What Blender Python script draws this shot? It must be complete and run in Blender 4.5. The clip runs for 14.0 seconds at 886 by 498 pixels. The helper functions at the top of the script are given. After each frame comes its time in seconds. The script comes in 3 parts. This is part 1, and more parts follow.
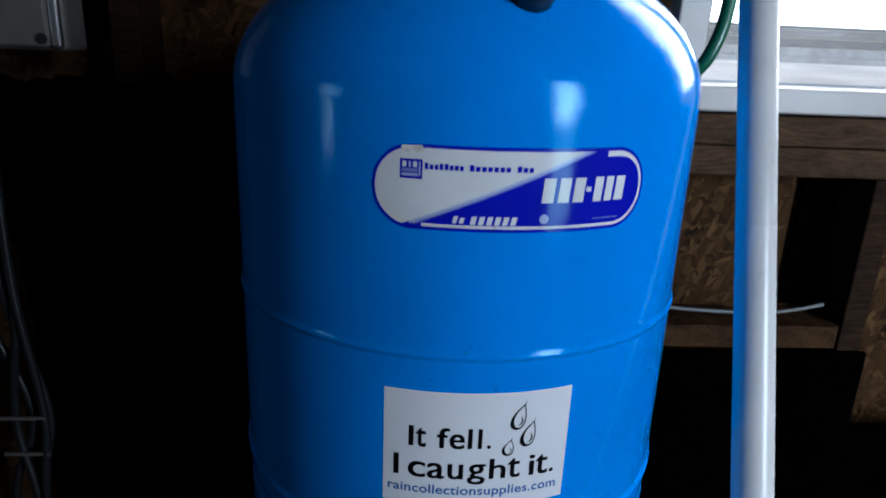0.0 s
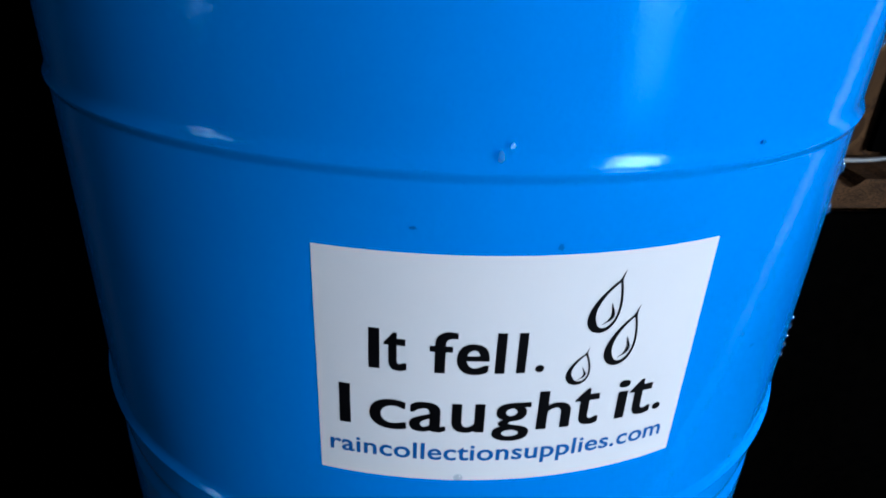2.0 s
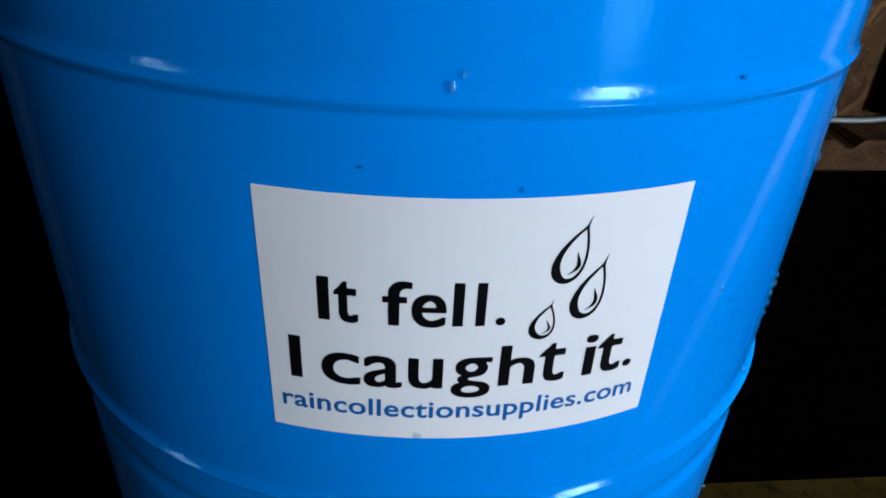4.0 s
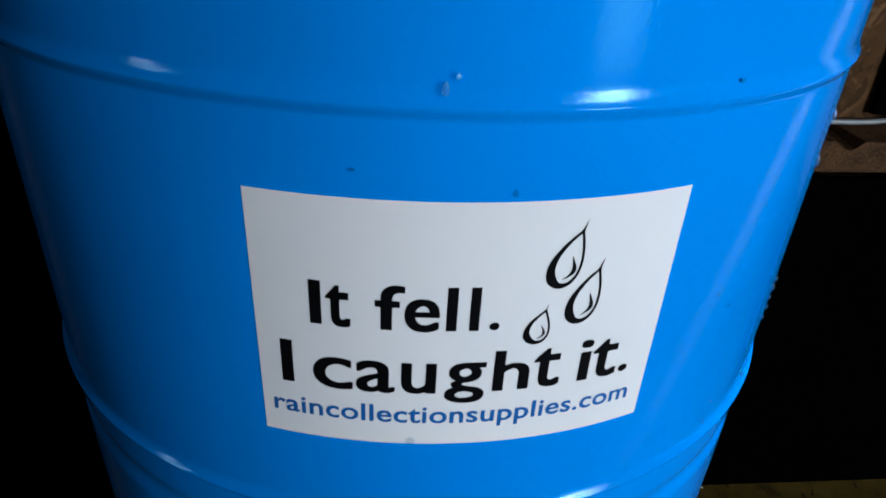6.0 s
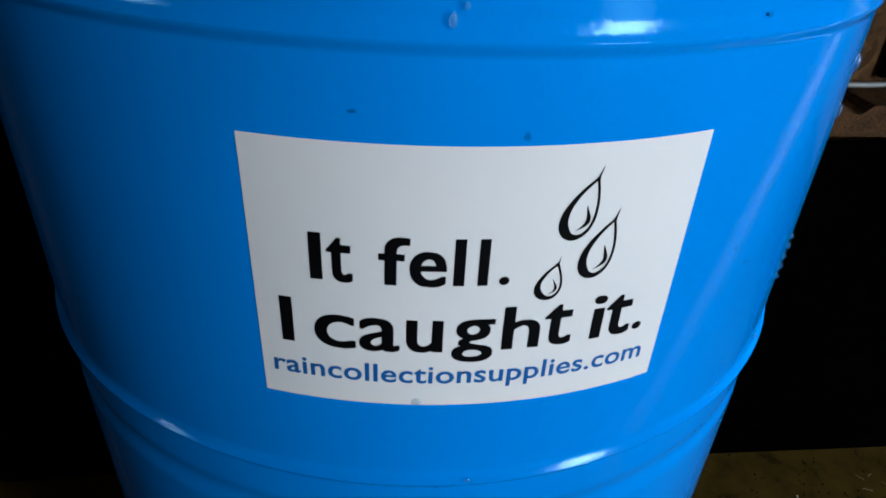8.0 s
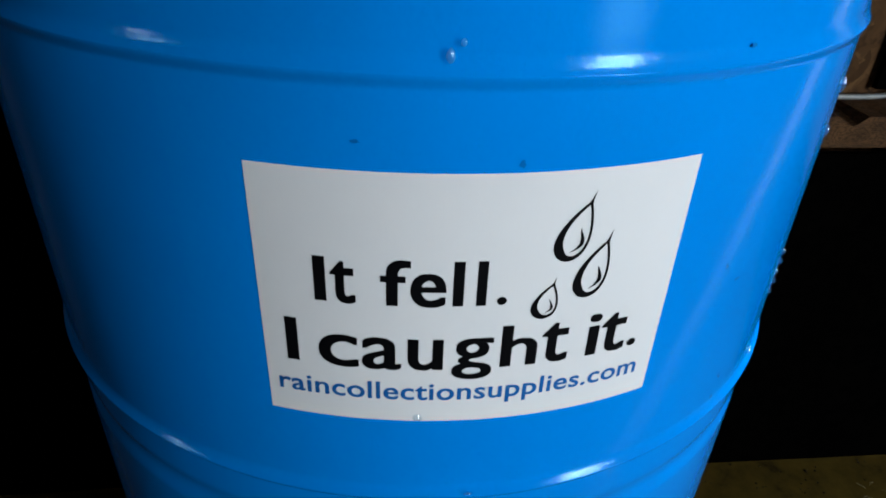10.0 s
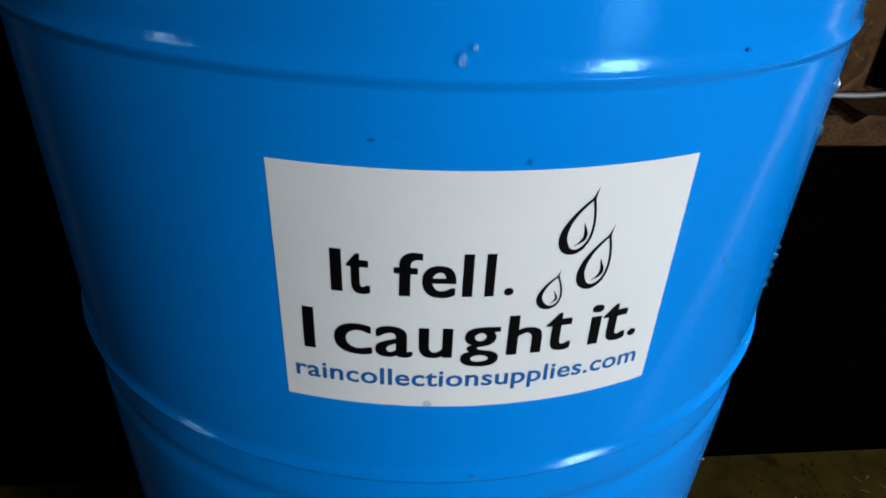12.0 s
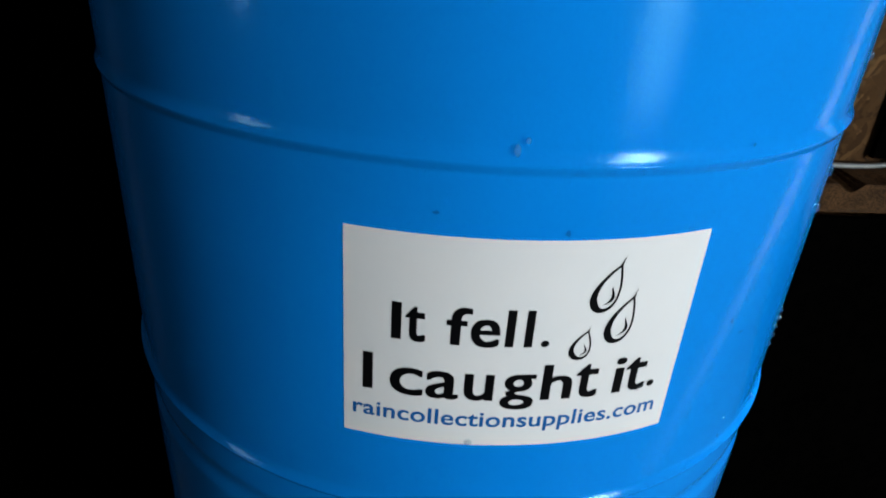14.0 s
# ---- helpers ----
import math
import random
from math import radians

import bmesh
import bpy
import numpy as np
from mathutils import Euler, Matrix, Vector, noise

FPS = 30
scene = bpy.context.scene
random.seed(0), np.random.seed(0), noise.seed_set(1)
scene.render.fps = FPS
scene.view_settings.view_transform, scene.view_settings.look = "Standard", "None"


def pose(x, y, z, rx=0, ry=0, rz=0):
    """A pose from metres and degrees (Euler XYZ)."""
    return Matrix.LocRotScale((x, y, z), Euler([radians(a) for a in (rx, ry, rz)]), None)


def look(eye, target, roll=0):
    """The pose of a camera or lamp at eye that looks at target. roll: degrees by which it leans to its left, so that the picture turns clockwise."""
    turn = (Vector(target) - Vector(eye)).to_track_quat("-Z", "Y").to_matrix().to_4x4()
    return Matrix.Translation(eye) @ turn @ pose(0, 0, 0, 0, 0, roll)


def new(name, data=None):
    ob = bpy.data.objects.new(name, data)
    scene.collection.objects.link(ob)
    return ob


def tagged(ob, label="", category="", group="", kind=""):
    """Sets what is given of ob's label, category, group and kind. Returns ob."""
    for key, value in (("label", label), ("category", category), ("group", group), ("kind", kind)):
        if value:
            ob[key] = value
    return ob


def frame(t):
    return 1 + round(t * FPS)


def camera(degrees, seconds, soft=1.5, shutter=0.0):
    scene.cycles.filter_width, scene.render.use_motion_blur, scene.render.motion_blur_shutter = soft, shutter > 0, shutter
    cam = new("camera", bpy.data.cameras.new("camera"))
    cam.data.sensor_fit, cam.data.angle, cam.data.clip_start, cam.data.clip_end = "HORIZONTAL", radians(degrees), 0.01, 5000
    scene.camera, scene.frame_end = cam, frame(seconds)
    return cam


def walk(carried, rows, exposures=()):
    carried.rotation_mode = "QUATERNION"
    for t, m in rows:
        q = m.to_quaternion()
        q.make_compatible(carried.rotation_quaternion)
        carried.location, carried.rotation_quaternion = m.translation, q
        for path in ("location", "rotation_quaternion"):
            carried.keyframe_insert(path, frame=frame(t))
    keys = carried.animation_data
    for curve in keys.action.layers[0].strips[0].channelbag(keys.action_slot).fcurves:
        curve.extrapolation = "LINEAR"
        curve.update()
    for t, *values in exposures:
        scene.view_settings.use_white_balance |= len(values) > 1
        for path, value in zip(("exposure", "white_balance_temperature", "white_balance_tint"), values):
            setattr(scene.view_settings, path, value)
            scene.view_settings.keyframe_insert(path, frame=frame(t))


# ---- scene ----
cam = camera(67.65, 14.0, soft=1.8, shutter=0.2)
# seconds, place, tilt from straight down, roll, heading
ROWS = [
    (0, -0.0600, -0.6410, 0.9569, 72.64, 2.49, -4.07),
    (0.1, -0.0542, -0.6124, 0.9417, 72.00, 2.03, -3.45),
    (0.2, -0.0546, -0.5872, 0.9172, 72.86, 2.14, -2.31),
    (0.3, -0.0585, -0.5575, 0.9001, 74.04, 3.14, -3.56),
    (0.4, -0.0536, -0.5232, 0.8926, 73.29, 3.24, -3.96),
    (0.5, -0.0571, -0.4913, 0.8792, 72.26, 3.51, -4.80),
    (0.6, -0.0573, -0.4648, 0.8644, 72.09, 3.17, -5.58),
    (0.8, -0.0597, -0.4311, 0.8463, 71.80, 2.77, -5.54),
    (1, -0.0543, -0.3999, 0.8328, 66.71, 3.48, -6.93),
    (1.5, -0.0528, -0.3925, 0.8125, 64.26, 3.21, -7.79),
    (2, -0.0457, -0.3978, 0.8089, 63.17, 2.64, -6.36),
    (2.5, -0.0363, -0.3941, 0.8048, 61.64, 2.15, -4.91),
    (3, -0.0327, -0.3921, 0.7959, 60.54, 2.70, -6.35),
    (5.5, -0.0262, -0.3852, 0.7957, 60.28, 3.35, -6.30),
    (6, -0.0266, -0.3857, 0.7958, 60.24, 3.32, -6.47),
    (6.5, -0.0256, -0.3842, 0.7908, 58.66, 3.75, -7.24),
    (7, -0.0256, -0.3822, 0.7850, 58.24, 3.40, -6.79),
    (7.5, -0.0271, -0.3804, 0.7834, 57.88, 3.12, -6.94),
    (8, -0.0280, -0.3798, 0.7833, 58.15, 3.09, -6.72),
    (8.5, -0.0257, -0.3800, 0.7839, 58.45, 2.56, -6.50),
    (11, -0.0299, -0.3888, 0.7957, 58.97, 2.67, -6.65),
    (11.5, -0.0300, -0.3916, 0.7967, 58.71, 2.67, -6.64),
    (12, -0.0327, -0.3940, 0.7958, 58.58, 2.78, -6.56),
    (12.5, -0.0347, -0.3940, 0.7955, 58.84, 2.61, -6.53),
    (13, -0.0359, -0.3937, 0.7947, 58.39, 2.89, -7.04),
    (13.5, -0.0392, -0.4024, 0.7978, 59.60, 3.53, -6.84),
    (14, -0.0532, -0.4219, 0.8160, 62.75, 4.10, -5.90),
]
walk(cam, [(t, pose(x, y, z, tilt, 0, turn) @ pose(0, 0, 0, 0, 0, lean)) for t, x, y, z, tilt, lean, turn in ROWS],
     exposures=[(0.0, -0.70, 5600, 8), (0.5, 0.02, 5600, 8), (1.0, 0.07, 5600, 8), (2.0, 0.04, 5750, 9), (7.5, -0.14, 6300, 7), (11.0, -0.12, 6600, 5.5), (14.0, -0.03, 6800, 5)])

# ---- world, sun, daylight in the openings ----
world = bpy.data.worlds.new("sky")
scene.world = world
world.use_nodes = True
wn = world.node_tree
sky = wn.nodes.new("ShaderNodeTexSky")
sky.sky_type, sky.sun_disc = "NISHITA", False
sky.sun_elevation, sky.sun_rotation = radians(49), radians(108)
wn.nodes["Background"].inputs["Strength"].default_value = 0.15
wn.links.new(sky.outputs["Color"], wn.nodes["Background"].inputs["Color"])
sun = new("sun", bpy.data.lights.new("sun", "SUN"))
sun.data.energy, sun.data.angle, sun.data.color = 5.0, radians(0.5), (1.0, 0.95, 0.88)
sun.matrix_world = look((6, -2, 7.2), (0, 0, 0))


def daylight(name, eye, target, width, height, watts, colour):
    lamp = new(name, bpy.data.lights.new(name, "AREA"))
    lamp.data.shape, lamp.data.size, lamp.data.size_y = "RECTANGLE", width, height
    lamp.data.energy, lamp.data.color = watts, colour
    lamp.matrix_world = look(eye, target)
    return lamp


DOOR_X0, DOOR_X1, BACK_Y, H_LAMP = 1.62, 2.48, -2.40, 1.386
daylight("door_sky_daylight", (2.05, BACK_Y - 0.05, 1.55), (2.05, 0, 1.55), 0.84, 0.98, 150, (0.78, 0.90, 1.0))
daylight("door_sunlit_daylight", (1.98, BACK_Y - 0.05, 0.87), (1.98, 0, 0.87), 0.58, 0.34, 48, (0.93, 0.94, 1.0))
daylight("door_ground_daylight", (2.05, BACK_Y - 0.05, 0.36), (2.05, 0, 0.36), 0.70, 0.60, 8.5, (0.34, 0.84, 1.0))
daylight("side_window_daylight", (-1.80, -0.875, 1.075), (0, -0.875, 1.075), 0.34, 0.22, 1.7, (0.72, 0.93, 1.0))
daylight("side_gap_daylight", (-1.80, -0.81, 0.74), (0, -0.81, 0.74), 0.09, 0.30, 1.5, (0.85, 0.95, 1.0))
daylight("front_window_daylight", (0.86, 0.44, H_LAMP), (0.86, 0.0, H_LAMP), 1.30, 0.76, 52, (0.90, 0.95, 1.0))


# ---- materials ----
def material(name, base, rough=0.5, metal=0.0, spec=0.5):
    m = bpy.data.materials.new(name)
    m.use_nodes = True
    b = m.node_tree.nodes["Principled BSDF"]
    b.inputs["Base Color"].default_value = (*base, 1)
    b.inputs["Roughness"].default_value = rough
    b.inputs["Metallic"].default_value = metal
    b.inputs["Specular IOR Level"].default_value = spec
    return m


def node(m, kind, **values):
    n = m.node_tree.nodes.new(kind)
    for key, value in values.items():
        n.inputs[key].default_value = value
    return n


def link(m, a, out, b, into):
    m.node_tree.links.new(a.outputs[out], b.inputs[into])


def bsdf(m):
    return m.node_tree.nodes["Principled BSDF"]


def coords(m, scale=(1, 1, 1), turn=(0, 0, 0)):
    c = m.node_tree.nodes.new("ShaderNodeTexCoord")
    p = m.node_tree.nodes.new("ShaderNodeMapping")
    p.inputs["Scale"].default_value = scale
    p.inputs["Rotation"].default_value = turn
    link(m, c, "Object", p, "Vector")
    return p


def ramp(m, stops):
    r = m.node_tree.nodes.new("ShaderNodeValToRGB")
    e = r.color_ramp.elements
    while len(e) < len(stops):
        e.new(0.5)
    for k, (pos, col) in enumerate(stops):
        e[k].position = pos
        e[k].color = (*col, 1)
    return r


def mix(m, kind, factor):
    n = m.node_tree.nodes.new("ShaderNodeMix")
    n.data_type, n.blend_type = "RGBA", kind
    n.inputs[0].default_value = factor
    return n


def bumped(m, source, out, strength, distance=0.001):
    b = node(m, "ShaderNodeBump", Strength=strength, Distance=distance)
    link(m, source, out, b, "Height")
    link(m, b, "Normal", bsdf(m), "Normal")


def noisy(name, stops, scale, rough, stretch=(1, 1, 1), bump=0.3, detail=8, metal=0.0, spec=0.5, rough_range=0.15, distance=0.001):
    """A material with two scales of mottling, a relief and uneven gloss."""
    m = material(name, stops[0][1], rough, metal, spec)
    c = coords(m, stretch)
    n = node(m, "ShaderNodeTexNoise", Scale=scale, Detail=detail, Roughness=0.65)
    link(m, c, "Vector", n, "Vector")
    r = ramp(m, stops)
    link(m, n, "Fac", r, "Fac")
    big = node(m, "ShaderNodeTexNoise", Scale=scale * 0.13, Detail=3)
    link(m, c, "Vector", big, "Vector")
    shade = ramp(m, [(0.3, (0.72, 0.72, 0.72)), (0.7, (1, 1, 1))])
    link(m, big, "Fac", shade, "Fac")
    mx = mix(m, "MULTIPLY", 1.0)
    link(m, r, "Color", mx, 6)
    link(m, shade, "Color", mx, 7)
    link(m, mx, 2, bsdf(m), "Base Color")
    rr = node(m, "ShaderNodeMapRange")
    rr.inputs["To Min"].default_value, rr.inputs["To Max"].default_value = max(rough - rough_range, 0.02), min(rough + rough_range, 1)
    link(m, big, "Fac", rr, "Value")
    link(m, rr, "Result", bsdf(m), "Roughness")
    bumped(m, n, "Fac", bump, distance)
    return m


def strand_board(name):
    """Oriented strand board: three layers of overlapping chips turned different ways."""
    m = material(name, (0.3, 0.18, 0.09), 0.8, spec=0.08)
    last = None
    height = None
    for k, (turn, sx, sz, seed) in enumerate(((0.3, 20, 92, 0.0), (-0.7, 17, 76, 3.1), (1.2, 24, 104, 7.7))):
        c = coords(m, (1, 1, 1), (0, turn, 0))
        c2 = m.node_tree.nodes.new("ShaderNodeMapping")
        c2.inputs["Scale"].default_value = (sx, 3, sz)
        c2.inputs["Location"].default_value = (seed, 0, seed)
        link(m, c, "Vector", c2, "Vector")
        wob = node(m, "ShaderNodeTexNoise", Scale=2.0, Detail=4)
        link(m, c2, "Vector", wob, "Vector")
        addv = mix(m, "LINEAR_LIGHT", 0.25)
        link(m, c2, "Vector", addv, 6)
        link(m, wob, "Color", addv, 7)
        v = node(m, "ShaderNodeTexVoronoi", Scale=1.0)
        link(m, addv, 2, v, "Vector")
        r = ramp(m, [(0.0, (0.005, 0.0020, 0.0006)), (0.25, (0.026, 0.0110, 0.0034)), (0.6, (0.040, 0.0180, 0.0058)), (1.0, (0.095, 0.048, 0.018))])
        link(m, v, "Color", r, "Fac")
        if last is None:
            last, out = r, "Color"
            height = v
        else:
            pick = node(m, "ShaderNodeTexNoise", Scale=32.0 + 8 * k, Detail=2)
            link(m, c, "Vector", pick, "Vector")
            pr = ramp(m, [(0.47, (0, 0, 0)), (0.53, (1, 1, 1))])
            link(m, pick, "Fac", pr, "Fac")
            mx = mix(m, "MIX", 0.5)
            link(m, pr, "Color", mx, 0)
            link(m, last, out, mx, 6)
            link(m, r, "Color", mx, 7)
            last, out = mx, 2
    link(m, last, out, bsdf(m), "Base Color")
    bumped(m, last, out, 0.5, 0.003)
    return m


def lumber(name, dark, light, knot=None):
    """Sawn softwood: growth rings along the length, bent round knots."""
    m = material(name, light, 0.8, spec=0.10)
    c = coords(m, (1.6, 9, 9) if knot is None else (14, 14, 34))
    if knot:
        c.inputs["Location"].default_value = (-14 * knot[0], -14 * knot[1], -34 * knot[2])
    n = node(m, "ShaderNodeTexNoise", Scale=3.0, Detail=5)
    link(m, c, "Vector", n, "Vector")
    mv = mix(m, "LINEAR_LIGHT", 0.35 if knot is None else 0.55)
    link(m, c, "Vector", mv, 6)
    link(m, n, "Color", mv, 7)
    w = m.node_tree.nodes.new("ShaderNodeTexWave")
    w.wave_type, w.rings_direction = "RINGS", "X" if knot is None else "SPHERICAL"
    w.inputs["Scale"].default_value, w.inputs["Distortion"].default_value, w.inputs["Detail"].default_value = 4.5 if knot is None else 2.6, 3.0 if knot is None else 3.2, 5.0
    link(m, mv, 2, w, "Vector")
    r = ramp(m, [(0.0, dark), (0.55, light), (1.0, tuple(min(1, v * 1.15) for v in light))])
    link(m, w, "Fac", r, "Fac")
    stain = node(m, "ShaderNodeTexNoise", Scale=34.0, Detail=6, Roughness=0.7)
    link(m, coords(m, (0.5, 1, 1)), "Vector", stain, "Vector")
    shade = ramp(m, [(0.32, (0.38, 0.34, 0.30)), (0.50, (0.85, 0.83, 0.80)), (0.70, (1.35, 1.32, 1.28))])
    link(m, stain, "Fac", shade, "Fac")
    worn = mix(m, "MULTIPLY", 1.0)
    link(m, r, "Color", worn, 6)
    link(m, shade, "Color", worn, 7)
    link(m, worn, 2, bsdf(m), "Base Color")
    bumped(m, w, "Fac", 0.25, 0.001)
    return m


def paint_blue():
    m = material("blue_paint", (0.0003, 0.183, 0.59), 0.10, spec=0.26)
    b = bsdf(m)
    # cyan put into the reflections, which would turn lavender over the blue
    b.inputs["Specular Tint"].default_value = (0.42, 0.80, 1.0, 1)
    c = coords(m)
    n = node(m, "ShaderNodeTexNoise", Scale=9.0, Detail=4)
    link(m, c, "Vector", n, "Vector")
    r = ramp(m, [(0.3, (0.0002, 0.164, 0.555)), (0.7, (0.0004, 0.186, 0.62))])
    link(m, n, "Fac", r, "Fac")
    link(m, r, "Color", b, "Base Color")
    fine = node(m, "ShaderNodeTexNoise", Scale=430.0, Detail=3)
    link(m, c, "Vector", fine, "Vector")
    wide = node(m, "ShaderNodeTexNoise", Scale=14.0, Detail=2)
    link(m, c, "Vector", wide, "Vector")
    both = node(m, "ShaderNodeMath")
    both.operation = "MULTIPLY_ADD"
    both.inputs[1].default_value = 0.46
    link(m, fine, "Fac", both, 0)
    link(m, wide, "Fac", both, 2)
    bumped(m, both, "Value", 0.10, 0.002)
    rr = node(m, "ShaderNodeMapRange")
    rr.inputs["To Min"].default_value, rr.inputs["To Max"].default_value = 0.07, 0.15
    link(m, n, "Fac", rr, "Value")
    link(m, rr, "Result", b, "Roughness")
    return m


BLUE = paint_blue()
OSB = strand_board("strand_board")
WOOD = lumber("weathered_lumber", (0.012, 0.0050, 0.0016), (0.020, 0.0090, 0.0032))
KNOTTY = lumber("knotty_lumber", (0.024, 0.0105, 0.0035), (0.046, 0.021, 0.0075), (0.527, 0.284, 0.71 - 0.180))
OLDWOOD = lumber("grey_lumber", (0.044, 0.023, 0.0115), (0.056, 0.031, 0.0160))
# near-black for sheets that stand in for unlit wall
SHADE_BLACK = noisy("shade_black", [(0.3, (0.0003, 0.0003, 0.0003)), (0.7, (0.0008, 0.0007, 0.0006))], 60, 1.0, bump=0.2, spec=0.0)
FLOOR = noisy("stained_floor", [(0.28, (0.007, 0.0042, 0.0008)), (0.42, (0.036, 0.022, 0.0032)), (0.7, (0.062, 0.039, 0.0055))], 22, 0.8, bump=0.5, spec=0.06)
VINYL = noisy("white_vinyl", [(0.3, (0.70, 0.70, 0.69)), (0.7, (0.80, 0.80, 0.79))], 30, 0.35, bump=0.05)
# white vinyl greyed down, the frame's shade put into its colour
SHADED_VINYL = noisy("shaded_vinyl", [(0.25, (0.27, 0.225, 0.195)), (0.45, (0.35, 0.30, 0.26)), (0.8, (0.39, 0.335, 0.295))], 9, 0.4, bump=0.06)
PVC = noisy("white_pvc", [(0.25, (0.42, 0.39, 0.36)), (0.4, (0.62, 0.585, 0.555)), (0.8, (0.68, 0.64, 0.61))], 14, 0.28, stretch=(3, 3, 0.6), bump=0.08)
PAPER = noisy("white_sticker_vinyl", [(0.3, (0.76, 0.745, 0.765)), (0.7, (0.80, 0.785, 0.805))], 12, 0.42, bump=0.03, spec=0.35)
INK = noisy("black_ink", [(0.3, (0.0015, 0.0015, 0.002)), (0.7, (0.003, 0.003, 0.004))], 40, 0.5, bump=0.0, spec=0.05)
INK_BLUE = noisy("blue_ink", [(0.3, (0.004, 0.080, 0.28)), (0.7, (0.007, 0.095, 0.32))], 40, 0.5, bump=0.0, spec=0.15)
NAVY = noisy("navy_print", [(0.3, (0.004, 0.006, 0.34)), (0.7, (0.007, 0.01, 0.40))], 20, 0.11, bump=0.03, rough_range=0.04)
LABEL_WHITE = noisy("label_white", [(0.3, (0.68, 0.67, 0.68)), (0.7, (0.76, 0.75, 0.75))], 25, 0.13, bump=0.04, rough_range=0.05)
TORN = noisy("torn_paper", [(0.35, (0.42, 0.38, 0.32)), (0.65, (0.66, 0.64, 0.60))], 160, 0.8, bump=0.2)
BLACK = noisy("black_plastic", [(0.3, (0.008, 0.008, 0.009)), (0.7, (0.016, 0.016, 0.018))], 50, 0.35, bump=0.1)
CABLE_GREY = noisy("grey_cable", [(0.3, (0.09, 0.09, 0.088)), (0.7, (0.15, 0.15, 0.145))], 60, 0.5, bump=0.1)
HOSE = noisy("green_hose", [(0.3, (0.004, 0.07, 0.03)), (0.7, (0.01, 0.12, 0.055))], 30, 0.32, bump=0.1)
BAND_PALE = noisy("pale_blue_print", [(0.3, (0.34, 0.38, 0.60)), (0.7, (0.40, 0.44, 0.66))], 30, 0.13, bump=0.03, rough_range=0.05)
BAND_BLUE = noisy("mid_blue_print", [(0.3, (0.15, 0.19, 0.48)), (0.7, (0.19, 0.23, 0.54))], 30, 0.13, bump=0.03, rough_range=0.05)
BOX_GREY = noisy("grey_box_plastic", [(0.3, (0.100, 0.084, 0.074)), (0.7, (0.135, 0.114, 0.100))], 18, 0.4, bump=0.05)
STEEL = noisy("steel", [(0.3, (0.45, 0.45, 0.47)), (0.7, (0.62, 0.62, 0.64))], 40, 0.3, metal=1.0, bump=0.1)
GRIME = noisy("grime", [(0.3, (0.001, 0.105, 0.36)), (0.7, (0.002, 0.130, 0.45))], 90, 0.8, bump=0.2, spec=0.05)
MOSS = noisy("green_mark", [(0.3, (0.002, 0.13, 0.40)), (0.7, (0.004, 0.15, 0.44))], 90, 0.7, bump=0.2, spec=0.05)
GRAVEL = noisy("pale_gravel", [(0.3, (0.60, 0.58, 0.54)), (0.7, (0.76, 0.74, 0.70))], 40, 0.9, bump=0.6)
LIMEWASH = noisy("limewash", [(0.3, (0.84, 0.81, 0.76)), (0.7, (0.90, 0.87, 0.82))], 18, 0.8, bump=0.2)
DECK = noisy("grey_deck_board", [(0.3, (0.38, 0.37, 0.36)), (0.7, (0.52, 0.51, 0.49))], 12, 0.75, stretch=(0.3, 3, 3), bump=0.3)
OLDDECK = noisy("pale_fence_board", [(0.3, (0.40, 0.39, 0.37)), (0.7, (0.58, 0.57, 0.54))], 12, 0.75, stretch=(0.3, 3, 3), bump=0.3)
FIBRE = noisy("dry_root", [(0.3, (0.16, 0.13, 0.07)), (0.7, (0.26, 0.22, 0.13))], 80, 0.8, bump=0.2)
CHIP = noisy("pale_debris", [(0.3, (0.40, 0.34, 0.22)), (0.7, (0.65, 0.58, 0.42))], 80, 0.8, bump=0.2)


def clear(name, colour=(1, 1, 1), rough=0.0, ior=1.45):
    m = material(name, colour, rough)
    bsdf(m).inputs["Transmission Weight"].default_value = 1.0
    bsdf(m).inputs["IOR"].default_value = ior
    return m


GLASS = clear("window_glass", ior=1.08)
WATER = bpy.data.materials.new("water")
WATER.use_nodes = True
WATER.node_tree.nodes.remove(bsdf(WATER))
# blue diffuse share stands in for paint colour refracted through the drop
refract_tint = node(WATER, "ShaderNodeBsdfDiffuse", Color=(0.16, 0.58, 0.92, 1))
see = node(WATER, "ShaderNodeBsdfTransparent", Color=(0.90, 0.96, 1.0, 1))
shine = node(WATER, "ShaderNodeBsdfGlossy", Roughness=0.04)
body_mix = WATER.node_tree.nodes.new("ShaderNodeMixShader")
body_mix.inputs[0].default_value = 0.08
both_ways = WATER.node_tree.nodes.new("ShaderNodeMixShader")
both_ways.inputs[0].default_value = 0.14
link(WATER, see, "BSDF", body_mix, 1)
link(WATER, refract_tint, "BSDF", body_mix, 2)
link(WATER, body_mix, "Shader", both_ways, 1)
link(WATER, shine, "BSDF", both_ways, 2)
link(WATER, both_ways, "Shader", WATER.node_tree.nodes["Material Output"], "Surface")


# ---- mesh helpers ----
def finish(name, bm, mat, smooth=False, parent=None, label=""):
    bmesh.ops.recalc_face_normals(bm, faces=bm.faces)
    me = bpy.data.meshes.new(name)
    bm.to_mesh(me)
    bm.free()
    me.materials.append(mat)
    if smooth:
        for p in me.polygons:
            p.use_smooth = True
    ob = new(name, me)
    if parent:
        ob.parent = parent
    if label:
        ob["label"] = label
    return ob


def part(name, bm, mat, parent, label="", smooth=False):
    return finish(name, bm, mat, smooth, parent, label)


